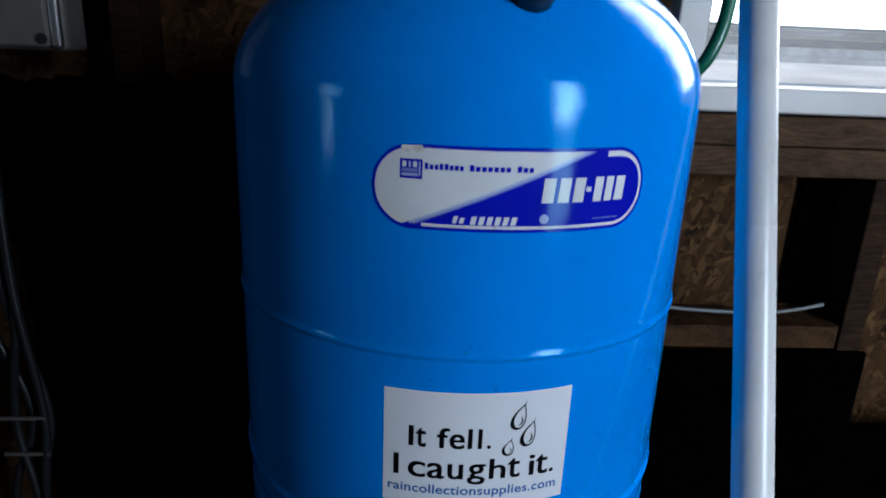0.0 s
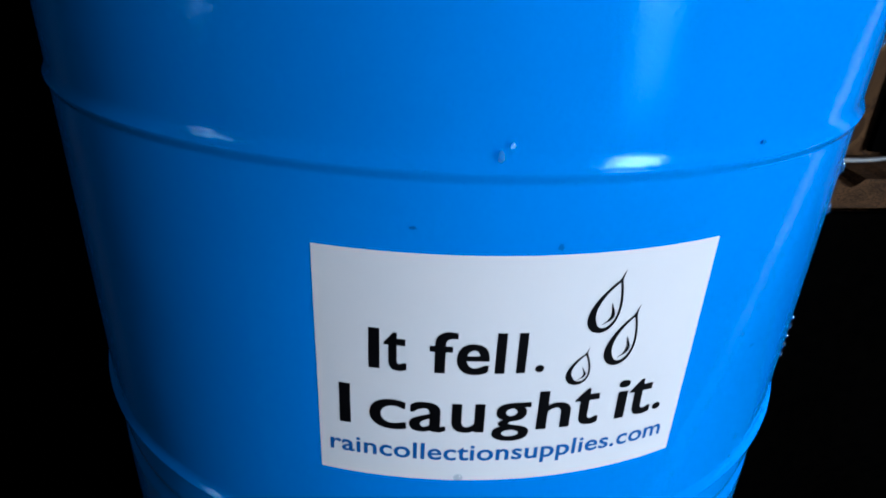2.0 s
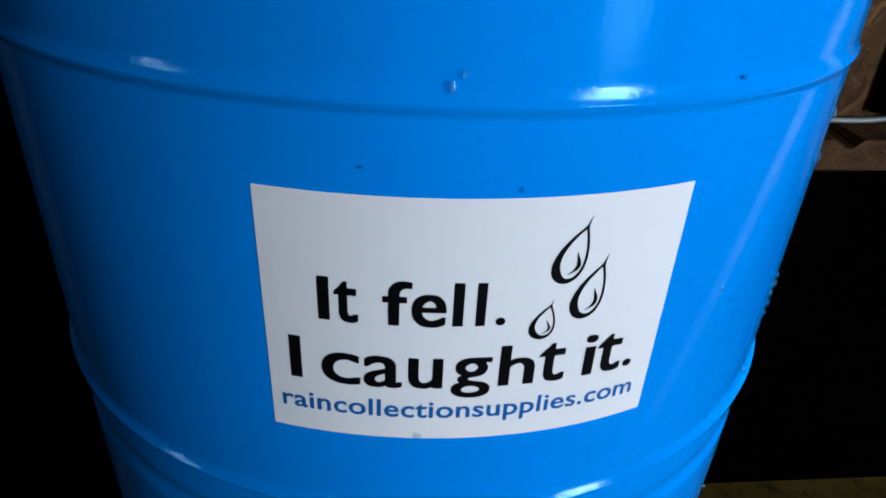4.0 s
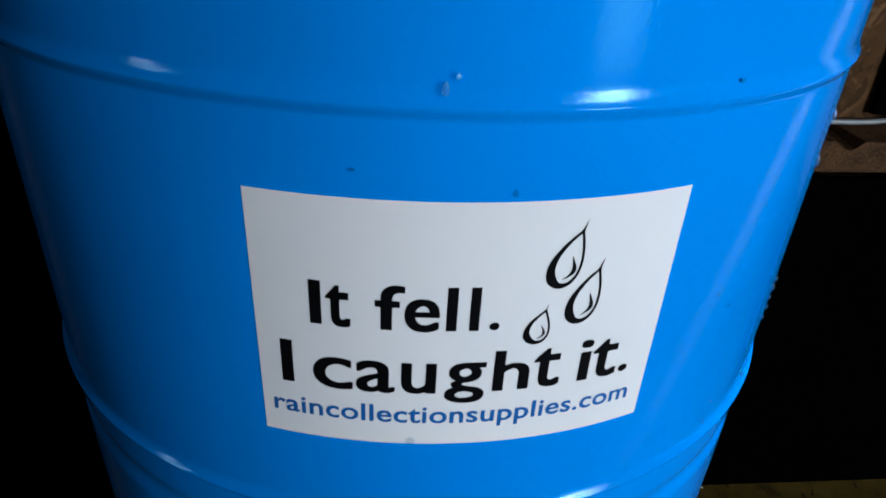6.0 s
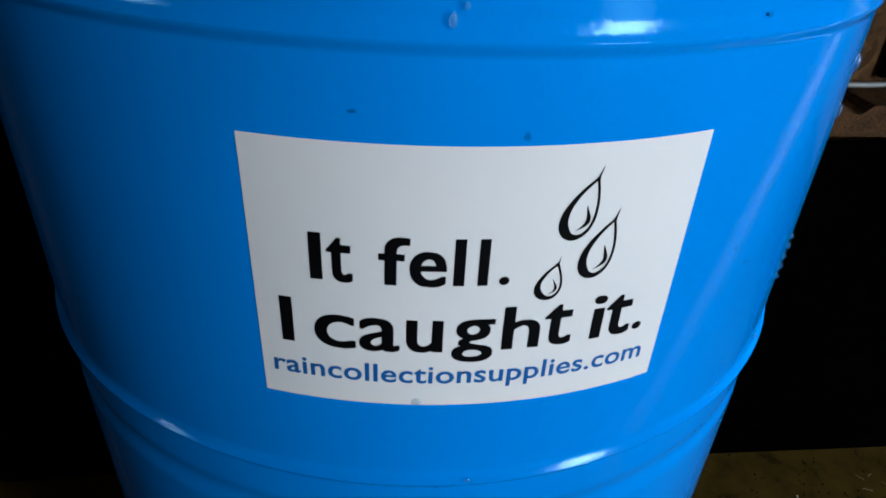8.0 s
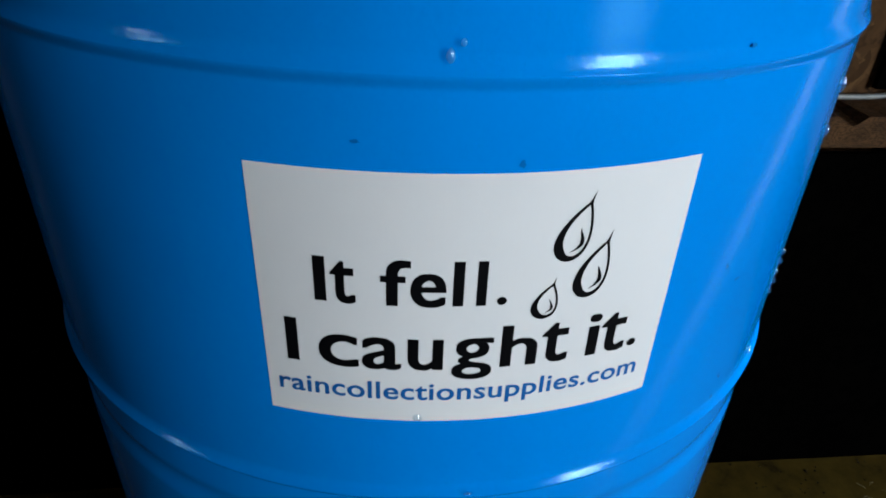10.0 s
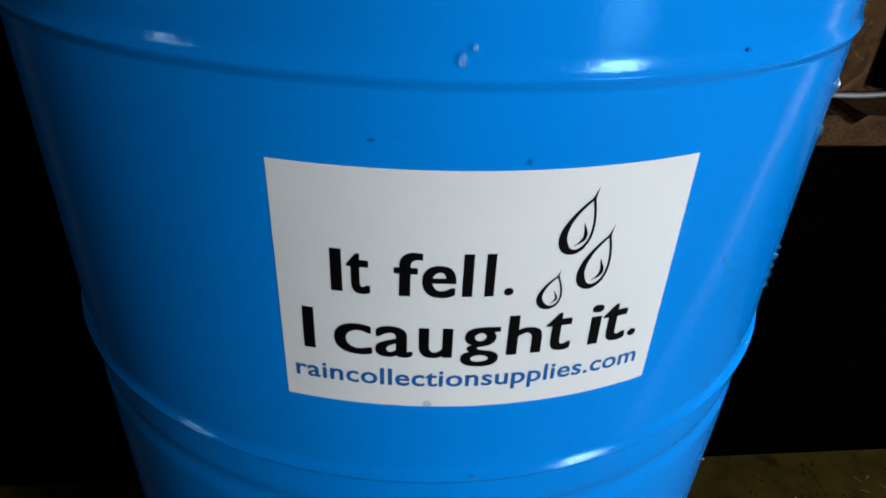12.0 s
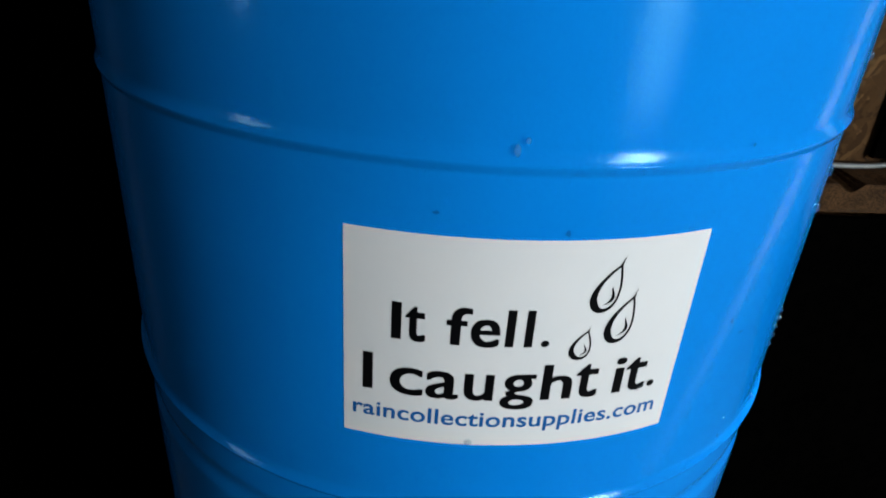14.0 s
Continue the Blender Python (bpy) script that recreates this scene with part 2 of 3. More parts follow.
def box(x0, x1, y0, y1, z0, z1, bevel=0.0, bm=None, segments=2):
    own = bmesh.new()
    bmesh.ops.create_cube(own, size=1)
    for v in own.verts:
        v.co = Vector((x0 + (v.co.x + 0.5) * (x1 - x0), y0 + (v.co.y + 0.5) * (y1 - y0), z0 + (v.co.z + 0.5) * (z1 - z0)))
    if bevel:
        bmesh.ops.bevel(own, geom=own.edges[:], offset=bevel, segments=segments, affect="EDGES", profile=0.5)
    if bm is None:
        return own
    me = bpy.data.meshes.new("tmp")
    own.to_mesh(me)
    own.free()
    bm.from_mesh(me)
    bpy.data.meshes.remove(me)
    return bm


def lathe(profile, steps=160):
    """A turned body round the z axis from rows of (radius, height)."""
    bm = bmesh.new()
    rings = []
    for r, z in profile:
        if r < 1e-6:
            rings.append([bm.verts.new((0, 0, z))])
        else:
            rings.append([bm.verts.new((r * math.sin(2 * math.pi * k / steps), -r * math.cos(2 * math.pi * k / steps), z)) for k in range(steps)])
    for a, b in zip(rings, rings[1:]):
        for k in range(steps):
            k2 = (k + 1) % steps
            if len(a) == 1 and len(b) == 1:
                continue
            if len(a) == 1:
                bm.faces.new((a[0], b[k], b[k2]))
            elif len(b) == 1:
                bm.faces.new((a[k], a[k2], b[0]))
            else:
                bm.faces.new((a[k], a[k2], b[k2], b[k]))
    return bm


def tube(points, radius, sides=14, bm=None, closed_ends=True, smooth_steps=8):
    """A round bar along a smooth curve through the points."""
    pts = [Vector(p) for p in points]
    line = []
    for i in range(len(pts) - 1):
        p0, p1, p2, p3 = pts[max(i - 1, 0)], pts[i], pts[i + 1], pts[min(i + 2, len(pts) - 1)]
        for s in range(smooth_steps):
            t = s / smooth_steps
            line.append(0.5 * ((2 * p1) + (p2 - p0) * t + (2 * p0 - 5 * p1 + 4 * p2 - p3) * t * t + (3 * p1 - p0 - 3 * p2 + p3) * t ** 3))
    line.append(pts[-1])
    bm = bm or bmesh.new()
    rings = []
    side = None
    for i, p in enumerate(line):
        d = (line[min(i + 1, len(line) - 1)] - line[max(i - 1, 0)]).normalized()
        if side is None:
            side = d.orthogonal().normalized()
        side = (side - d * side.dot(d)).normalized()
        up = d.cross(side)
        rings.append([bm.verts.new(p + radius * (math.cos(2 * math.pi * k / sides) * side + math.sin(2 * math.pi * k / sides) * up)) for k in range(sides)])
    for a, b in zip(rings, rings[1:]):
        for k in range(sides):
            bm.faces.new((a[k], a[(k + 1) % sides], b[(k + 1) % sides], b[k]))
    if closed_ends:
        bm.faces.new(rings[0])
        bm.faces.new(rings[-1])
    return bm


# ---- the setting ----
H = 0.71                       # height of the sticker's top edge over the floor
X0, X1, TOP = -1.75, 2.90, 2.35
STUD_Y, OSB_Y = 0.284, 0.374   # room face of the studs and of the sheathing behind them
WIN_X0, WIN_X1, WIN_Z0, WIN_Z1 = 0.31, 1.35, H + 0.168, 1.78

ground = tagged(finish("ground", box(-400, 400, -400, 400, -0.45, -0.15), GRAVEL), "pale sunlit gravel ground outside the shed", "ground", kind="structure")
floor = tagged(finish("floor", box(X0 - 0.1, X1 + 0.1, BACK_Y - 0.1, OSB_Y + 0.012, -0.15, 0), FLOOR), "yellow-brown stained shed floor with dirt and scraps", "floor", kind="structure")
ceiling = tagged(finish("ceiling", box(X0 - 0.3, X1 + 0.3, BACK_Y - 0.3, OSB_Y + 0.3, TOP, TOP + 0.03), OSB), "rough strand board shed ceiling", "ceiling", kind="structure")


def wall_with_hole(name, axis, face, back, a0, a1, hole, label, slot=None):
    """A sheathing wall along x or y, with one opening cut through (a, b, low, high) or none, and a slot below it."""
    bm = bmesh.new()
    spans = [(a0, a1, 0, TOP)] if hole is None else [(a0, hole[0], 0, TOP), (hole[1], a1, 0, TOP), (hole[0], hole[1], hole[3], TOP), (hole[0], hole[1], 0, hole[2])]
    if slot:
        spans[-1:] = [(hole[0], slot[0], 0, hole[2]), (slot[1], hole[1], 0, hole[2]), (slot[0], slot[1], 0, slot[2]), (slot[0], slot[1], slot[3], hole[2])]
    for u0, u1, z0, z1 in spans:
        if z1 - z0 < 0.001:
            continue
        if axis == "x":
            box(u0, u1, min(face, back), max(face, back), z0, z1, bm=bm)
        else:
            box(min(face, back), max(face, back), u0, u1, z0, z1, bm=bm)
    return tagged(finish(name, bm, OSB), label, "wall", kind="structure")


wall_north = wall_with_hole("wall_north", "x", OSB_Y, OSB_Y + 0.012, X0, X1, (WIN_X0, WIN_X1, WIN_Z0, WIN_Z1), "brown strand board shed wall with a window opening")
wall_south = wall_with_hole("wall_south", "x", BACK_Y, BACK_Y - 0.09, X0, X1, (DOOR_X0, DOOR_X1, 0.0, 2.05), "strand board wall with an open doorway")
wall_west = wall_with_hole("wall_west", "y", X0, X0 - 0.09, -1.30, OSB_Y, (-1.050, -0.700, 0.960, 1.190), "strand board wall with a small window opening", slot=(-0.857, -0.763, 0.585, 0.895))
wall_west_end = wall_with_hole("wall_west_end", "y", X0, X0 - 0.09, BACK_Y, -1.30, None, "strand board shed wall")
# unseen wall, added to cut door light on the tank's left and left wall
light_block_wall = wall_with_hole("light_block_wall", "x", -1.00, -1.06, X0, 0.585, None, "unseen strand board wall added to hold door light off the left side")
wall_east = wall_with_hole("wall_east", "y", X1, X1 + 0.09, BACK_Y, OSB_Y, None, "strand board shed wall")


def stud(name, x0, x1, z0, z1, mat, label, lean=0.0):
    bm = box(x0, x1, STUD_Y, OSB_Y - 0.001, z0, z1, 0.003)
    for v in bm.verts:
        v.co.x += lean * (v.co.z - z1)
    return tagged(finish(name, bm, mat), label, "stud", kind="structure")


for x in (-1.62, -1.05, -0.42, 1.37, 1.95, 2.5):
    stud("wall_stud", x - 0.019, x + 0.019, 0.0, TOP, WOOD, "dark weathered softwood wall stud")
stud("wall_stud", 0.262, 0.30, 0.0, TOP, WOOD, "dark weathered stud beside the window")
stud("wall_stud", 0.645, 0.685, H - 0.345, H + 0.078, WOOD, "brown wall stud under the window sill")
# two plates under the window
for z0, z1, mat in ((H + 0.124, H + 0.166, OLDWOOD), (H + 0.080, H + 0.1225, OLDWOOD)):
    tagged(finish("window_plate", box(0.302, 1.35, STUD_Y - 0.004, OSB_Y - 0.001, z0, z1, 0.003), mat), "greyed rough lumber plate under the window", "plate", kind="structure")


def blocking():
    """The knotty cross piece, with a bite out of its top edge."""
    bm = bmesh.new()
    x0, x1, zb, zt = 0.302, 0.64, H - 0.195, H - 0.158
    n = 60
    rows = []
    for k in range(n + 1):
        x = x0 + (x1 - x0) * k / n
        d = abs(x - 0.508)
        bite = 0.011 * max(0.0, 1 - (d / 0.017) ** 2) + 0.0012 * math.sin(x * 130) * math.sin(x * 47)
        rows.append([bm.verts.new((x, y, z)) for y, z in ((STUD_Y, zb), (STUD_Y, zt - bite), (OSB_Y - 0.003, zt - bite * 0.4), (OSB_Y - 0.003, zb))])
    for a, b in zip(rows, rows[1:]):
        for k in range(4):
            bm.faces.new((a[k], a[(k + 1) % 4], b[(k + 1) % 4], b[k]))
    bm.faces.new(rows[0])
    bm.faces.new(rows[-1])
    return tagged(finish("wall_blocking", bm, KNOTTY), "knotty brown lumber cross piece with a chipped top edge", "blocking", kind="structure")


blocking()
# black sheets put where the wall below the window lies in shade
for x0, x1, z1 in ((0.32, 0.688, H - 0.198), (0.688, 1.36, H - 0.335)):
    tagged(finish("shade_sheet", box(x0, x1, STUD_Y - 0.012, STUD_Y - 0.003, 0.002, z1), SHADE_BLACK), "black sheet standing in for shade on the lower wall", "felt", kind="structure")
# black strip for the soft shadow in the stud bay
tagged(finish("shade_sheet", box(0.585, 0.655, OSB_Y - 0.012, OSB_Y - 0.004, H - 0.15, H + 0.078), SHADE_BLACK), "black strip standing in for shadow in the stud bay", "felt", kind="structure")


def hung_shade():
    """A loose black sheet over the studs, standing in for shade behind the tank, with ragged top and side edges."""
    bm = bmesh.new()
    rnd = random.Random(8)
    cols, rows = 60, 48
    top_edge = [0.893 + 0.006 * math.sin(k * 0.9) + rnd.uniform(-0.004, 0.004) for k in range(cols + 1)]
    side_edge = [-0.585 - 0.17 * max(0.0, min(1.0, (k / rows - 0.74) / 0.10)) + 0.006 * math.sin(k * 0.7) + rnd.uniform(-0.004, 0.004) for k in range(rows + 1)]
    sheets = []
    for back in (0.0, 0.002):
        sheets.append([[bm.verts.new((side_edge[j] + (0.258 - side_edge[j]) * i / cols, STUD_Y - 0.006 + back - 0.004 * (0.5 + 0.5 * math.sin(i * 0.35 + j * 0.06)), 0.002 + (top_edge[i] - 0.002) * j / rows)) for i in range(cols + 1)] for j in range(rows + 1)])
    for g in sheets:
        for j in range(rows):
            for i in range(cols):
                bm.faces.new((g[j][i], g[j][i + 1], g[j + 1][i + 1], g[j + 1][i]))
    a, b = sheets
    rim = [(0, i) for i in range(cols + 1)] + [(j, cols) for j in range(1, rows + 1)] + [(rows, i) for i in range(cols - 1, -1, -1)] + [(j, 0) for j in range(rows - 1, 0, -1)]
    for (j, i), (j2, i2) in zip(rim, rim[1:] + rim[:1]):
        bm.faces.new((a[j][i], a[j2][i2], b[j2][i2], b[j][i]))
    return tagged(finish("shade_sheet", bm, SHADE_BLACK, smooth=True), "loose black sheet with a ragged edge standing in for shade behind the tank", "felt", kind="structure")


hung_shade()

# ---- window ----
def window():
    top = tagged(new("window_1"), "white vinyl window with bright daylight outside", "window", kind="structure")
    y0, y1 = STUD_Y + 0.004, OSB_Y + 0.02
    x0, x1, z0, z1 = WIN_X0 + 0.003, WIN_X1 - 0.003, WIN_Z0 + 0.001, WIN_Z1 - 0.003
    part("window_frame", box(x0, x1, y0, y1, z0, z0 + 0.036, 0.003), SHADED_VINYL, top, "white lower frame rail")
    part("window_frame", box(x0, x1, y0, y1, z1 - 0.05, z1, 0.003), SHADED_VINYL, top)
    part("window_frame", box(x0, x0 + 0.045, y0, y1, z0 + 0.037, z1 - 0.051, 0.003), SHADED_VINYL, top)
    part("window_frame", box(x1 - 0.045, x1, y0, y1, z0 + 0.037, z1 - 0.051, 0.003), SHADED_VINYL, top)
    pane = part("pane", box(x0 + 0.046, x1 - 0.046, y1 - 0.022, y1 - 0.018, z0 + 0.038, z1 - 0.052), GLASS, top)
    pane.visible_shadow = False
    return top


window()

tagged(finish("window_ledge", box(0.22, 1.45, 0.40, 0.62, H + 0.155, H + 0.200, 0.004), VINYL), "white sunlit ledge outside the window", "ledge", kind="structure")


def bright_slab():
    """A white slab added for the bright band just outside, rising away from the shed, on its wall."""
    top = tagged(new("bright_slab"), "added low white slab on a wall, standing in for the bright band outside the window", "lean-to")
    bm = box(-3.0, 7.0, 1.10, 2.20, 0.850, 0.886, 0.004)
    for v in bm.verts:
        v.co.z += (v.co.y - 1.10) * 0.0445
    part("roof", bm, LIMEWASH, top, "white painted sheet that catches the sun")
    bm = box(-2.9, 6.9, 1.14, 2.16, -0.15, 0.850)
    for v in bm.verts:
        v.co.z += (v.co.y - 1.10) * 0.0445 * (v.co.z > 0.5)
    part("wall", bm, DECK, top, "grey board wall")
    return top


bright_slab()
# ---- outside the window: a low board fence beyond the sunlit ground ----
fence = tagged(new("board_fence"), "grey weathered horizontal board fence in the distance", "fence")
for k in range(12):
    part("board", box(-8.0, 22.0, 12.0, 12.03, -0.15 + 0.162 * k, -0.15 + 0.162 * k + 0.152, 0.004), VINYL if k in (5, 6, 7) else (DECK if k % 3 else OLDDECK), fence)
for k in range(13):
    part("post", box(-8.0 + 2.5 * k, -7.9 + 2.5 * k, 12.031, 12.12, -0.15, 1.80, 0.004), OLDDECK, fence)


# ---- the pressure tank ----
R = 0.21
tank = tagged(new("pressure_tank"), "glossy blue steel water pressure tank with stickers, on the floor", "tank")


def tank_profile():
    """Foot, lower drum, lower bead, drum, upper bead, drum and domed head, as (radius, height)."""
    rows = [(0.0, 0.10), (R * 0.55, 0.085), (R * 0.9, 0.10), (R - 0.006, 0.135), (R - 0.004, 0.16)]
    def bead_at(z, peak, above, below, rise):
        """A rolled bead: steepest just over its crest, easing out upwards, with a short round underside."""
        d = z - peak
        if d > 0:
            return rise * max(0.0, 1 - d / above) ** 2
        return rise * (0.5 + 0.5 * math.cos(math.pi * d / below)) if d > -below else 0.0

    def dip_at(z, middle, half, depth):
        d = (z - middle) / half
        return depth * (0.5 + 0.5 * math.cos(math.pi * d)) if abs(d) < 1 else 0.0

    low_peak, high_peak = -0.1386, 0.0296
    lower = sorted([-0.2 + 0.0008 * k for k in range(70)] + [-0.144 + 0.0004 * k for k in range(36)] + [low_peak - 0.00004, low_peak + 0.00004])
    lower = [(z, bead_at(z, low_peak, 0.0052, 0.0052, 0.0025) - dip_at(z, -0.1680, 0.0105, 0.0017)) for z in lower]
    upper = sorted([0.0235 + 0.0004 * k for k in range(50)] + [high_peak - 0.00003, high_peak + 0.00003])
    upper = [(z, bead_at(z, high_peak, 0.0064, 0.0050, 0.0018)) for z in upper]
    rows += [(R + d, H + z) for z, d in lower]
    rows += [(R, H - 0.05)]
    rows += [(R + d, H + z) for z, d in upper]
    rows += [(R, H + z) for z in (0.1, 0.15, 0.19)]
    z0, high = H + 0.205, 0.128
    for k in range(25):
        a = math.pi / 2 * k / 24
        rows.append((R * math.cos(a) ** 0.9 if k < 24 else 0.0, z0 + high * math.sin(a)))
    return rows


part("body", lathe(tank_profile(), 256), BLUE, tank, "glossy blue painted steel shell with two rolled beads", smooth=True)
part("base_ring", lathe([(R * 0.80, 0.0), (R * 0.84, 0.0), (R * 0.84, 0.095), (R * 0.80, 0.095), (R * 0.80, 0.0)], 96), BLACK, tank, "black plastic base ring", smooth=False)


def wrap(u, z, off):
    """A place on the drum: u metres round from the front, z over the sticker's top edge, off above the paint."""
    a = u / R
    return Vector(((R + off) * math.sin(a), -(R + off) * math.cos(a), H + z))


def strip(u0, u1, low, high, off, n=60, bm=None, thick=0.0):
    """A skin on the drum between two edges given as functions of u."""
    bm = bm or bmesh.new()
    last = None
    for k in range(n + 1):
        u = u0 + (u1 - u0) * k / n
        zl, zh = low(u), max(high(u), low(u) + 1e-5)
        pair = [bm.verts.new(wrap(u, zl, off)), bm.verts.new(wrap(u, zh, off))]
        if thick:
            pair += [bm.verts.new(wrap(u, zh, off - thick)), bm.verts.new(wrap(u, zl, off - thick))]
        if last:
            m = len(pair)
            if m == 2:
                bm.faces.new((last[0], pair[0], pair[1], last[1]))
            else:
                for i in range(4):
                    bm.faces.new((last[i], pair[i], pair[(i + 1) % 4], last[(i + 1) % 4]))
        elif thick:
            bm.faces.new(pair)
        last = pair
    if thick:
        bm.faces.new(last)
    return bm


def level(v):
    return lambda u: v


def bar(u0, u1, z0, z1, off, slant=0.0, bm=None):
    """A plain printed bar, slanted by so many metres of u at its top."""
    bm = bm or bmesh.new()
    n = max(2, int((u1 - u0) / 0.004))
    last = None
    for k in range(n + 1):
        u = u0 + (u1 - u0) * k / n
        pair = [bm.verts.new(wrap(u, z0, off)), bm.verts.new(wrap(u + slant, z1, off))]
        if last:
            bm.faces.new((last[0], pair[0], pair[1], last[1]))
        last = pair
    return bm


def outline(points, off):
    """A filled printed shape from its outline in (u, z)."""
    bm = bmesh.new()
    bm.faces.new([bm.verts.new(wrap(u, z, off)) for u, z in points])
    bmesh.ops.triangulate(bm, faces=bm.faces[:])
    return bm


def lettering(text, u0, u1, z0, z1, off, bold=0.02, spacing=1.0):
    """A line of print wrapped on the drum and fitted between its edges."""
    cu = bpy.data.curves.new("print", "FONT")
    cu.body, cu.size, cu.offset, cu.space_character, cu.resolution_u = text, 1.0, bold, spacing, 6
    ob = new("print", cu)
    me = bpy.data.meshes.new_from_object(ob.evaluated_get(bpy.context.evaluated_depsgraph_get()))
    bpy.data.objects.remove(ob)
    bpy.data.curves.remove(cu)
    bm = bmesh.new()
    bm.from_mesh(me)
    bpy.data.meshes.remove(me)
    xs, ys = [v.co.x for v in bm.verts], [v.co.y for v in bm.verts]
    ax, bx, ay, by = min(xs), max(xs), min(ys), max(ys)
    for v in bm.verts:
        v.co = wrap(u0 + (v.co.x - ax) / (bx - ax) * (u1 - u0), z0 + (v.co.y - ay) / (by - ay) * (z1 - z0), off)
    return bm


def glyph_line(letters, off, grow_u, grow_z):
    """Bold print: each letter (text, u0, u1, z0, z1 in millimetres) fitted to its place and thickened by close layers."""
    bm = bmesh.new()
    steps = [(a, b) for a in (-1, -0.34, 0.34, 1) for b in (-1, 1)]
    for text, u0, u1, z0, z1 in letters:
        plain = text in "Il."
        for k, (a, b) in enumerate([(0, 0)] if plain else steps):
            gu, gz = (0, 0) if plain else (grow_u, grow_z)
            own = lettering(text, (u0 + gu + a * gu) / 1000, (u1 - gu + a * gu) / 1000, (z0 + gz + b * gz) / 1000, (z1 - gz + b * gz) / 1000, off + 0.00002 * k, 0.0)
            me = bpy.data.meshes.new("tmp")
            own.to_mesh(me)
            own.free()
            bm.from_mesh(me)
            bpy.data.meshes.remove(me)
    return bm


# the rectangular sticker
sticker = part("sticker", strip(-0.0691, 0.0772, lambda u: -0.0985, lambda u: 0.0003 + 0.006 * (u + 0.0691) * 0.9, 0.00016, 60, thick=0.0001), PAPER, tank, "white vinyl sticker with black and blue print")
FIRST = [("I", -49.4, -45.4, -46.8, -29.6), ("t", -43.9, -35.7, -47.1, -30.6), ("f", -27.7, -17.9, -46.8, -29.2), ("e", -18.0, -6.4, -47.2, -34.0),
         ("l", -4.2, -0.7, -46.7, -29.4), ("l", 3.5, 6.8, -46.7, -29.4), (".", 10.4, 13.8, -46.7, -43.5)]
SECOND = [("I", -60.8, -56.5, -73.8, -55.3), ("c", -49.3, -35.4, -74.2, -60.2), ("a", -34.3, -20.7, -74.3, -60.2), ("u", -18.6, -6.4, -74.1, -60.5), ("g", -3.3, 10.8, -78.4, -60.2),
          ("h", 13.6, 26.7, -73.6, -55.6), ("t", 28.0, 38.4, -73.9, -56.2), ("i", 45.6, 50.3, -73.6, -55.2), ("t", 51.0, 61.8, -74.0, -56.2), (".", 63.4, 67.3, -73.6, -70.2)]
part("lettering", glyph_line(FIRST, 0.00028, 0.54, 0.25), INK, sticker, "black bold words")
part("lettering", glyph_line(SECOND, 0.00028, 0.52, 0.22), INK, sticker, "black bold words")
part("lettering", lettering("raincollectionsupplies.com", -0.0650, 0.0705, -0.0907, -0.0800, 0.00028, 0.016, 1.04), INK_BLUE, sticker, "small blue words")


def teardrop(tip, foot, wide, off):
    """A drawn water drop: a line that swells on one lower side, a thin tail at the tip and a small crescent within."""
    tip, foot = Vector(tip), Vector(foot)
    length = (foot - tip).length
    along = (foot - tip) / length
    side = Vector((-along.y, along.x))

    def edge(phi):
        return tip + along * (0.5 - 0.5 * math.cos(phi)) * length + side * (wide * length * math.sin(phi) * math.sin(phi / 2))

    bm = bmesh.new()

    def ribbon(pairs):
        last = None
        for a, b in pairs:
            pair = [bm.verts.new(wrap(a.x, a.y, off)), bm.verts.new(wrap(b.x, b.y, off))]
            if last:
                bm.faces.new((last[0], pair[0], pair[1], last[1]))
            last = pair

    rim = []
    for k in range(65):
        phi = 0.03 + (2 * math.pi - 0.06) * k / 64
        p = edge(phi)
        d = (edge(phi + 0.02) - edge(phi - 0.02)).normalized()
        inward = Vector((-d.y, d.x))
        if (tip + along * length * 0.62 - p).dot(inward) < 0:
            inward = -inward
        swell = 0.040 + 0.105 * math.exp(-((phi - 3.75) / 1.05) ** 2)
        rim.append((p, p + inward * swell * wide * length * 2.98))
    ribbon(rim)
    ribbon([(tip - along * length * 0.17 * s + side * length * 0.017 * (1 - s), tip - along * length * 0.17 * s - side * length * 0.017 * (1 - s)) for s in (-0.2, 0.3, 0.6, 0.95)])
    inner = []
    for k in range(15):
        s = k / 14
        c = tip + along * length * (0.44 + 0.40 * s) + side * SIDE * wide * length * (0.12 + 0.34 * math.sin(math.pi * s ** 1.2))
        w = 0.034 * length * math.sin(math.pi * (0.03 + 0.94 * s))
        inner.append((c + side * w, c - side * w))
    ribbon(inner)
    return bm


SIDE = 1.0
for tip, foot, wide in (((0.0384, -0.0098), (0.0312, -0.0314), 0.335), ((0.0469, -0.0249), (0.0401, -0.0468), 0.335), ((0.0296, -0.0396), (0.0258, -0.0538), 0.41)):
    part("printed_drop", teardrop(tip, foot, wide, 0.00028), INK, sticker, "black line drawing of a falling drop")

# the long rounded maker's label
LC, LH, L0, L1 = 0.1533, 0.0291, -0.0811, 0.1242

def stadium(inset):
    r, u0, u1 = LH - inset, L0 + inset, L1 - inset

    def half(u):
        if u < u0 + r:
            return math.sqrt(max(r * r - (u0 + r - u) ** 2, 0))
        if u > u1 - r:
            return math.sqrt(max(r * r - (u - u1 + r) ** 2, 0))
        return r
    return u0, u1, (lambda u: LC - half(u)), (lambda u: LC + half(u))


def diagonal(u):
    return 0.1268 + (u + 0.0522) * 0.0549 / 0.1320


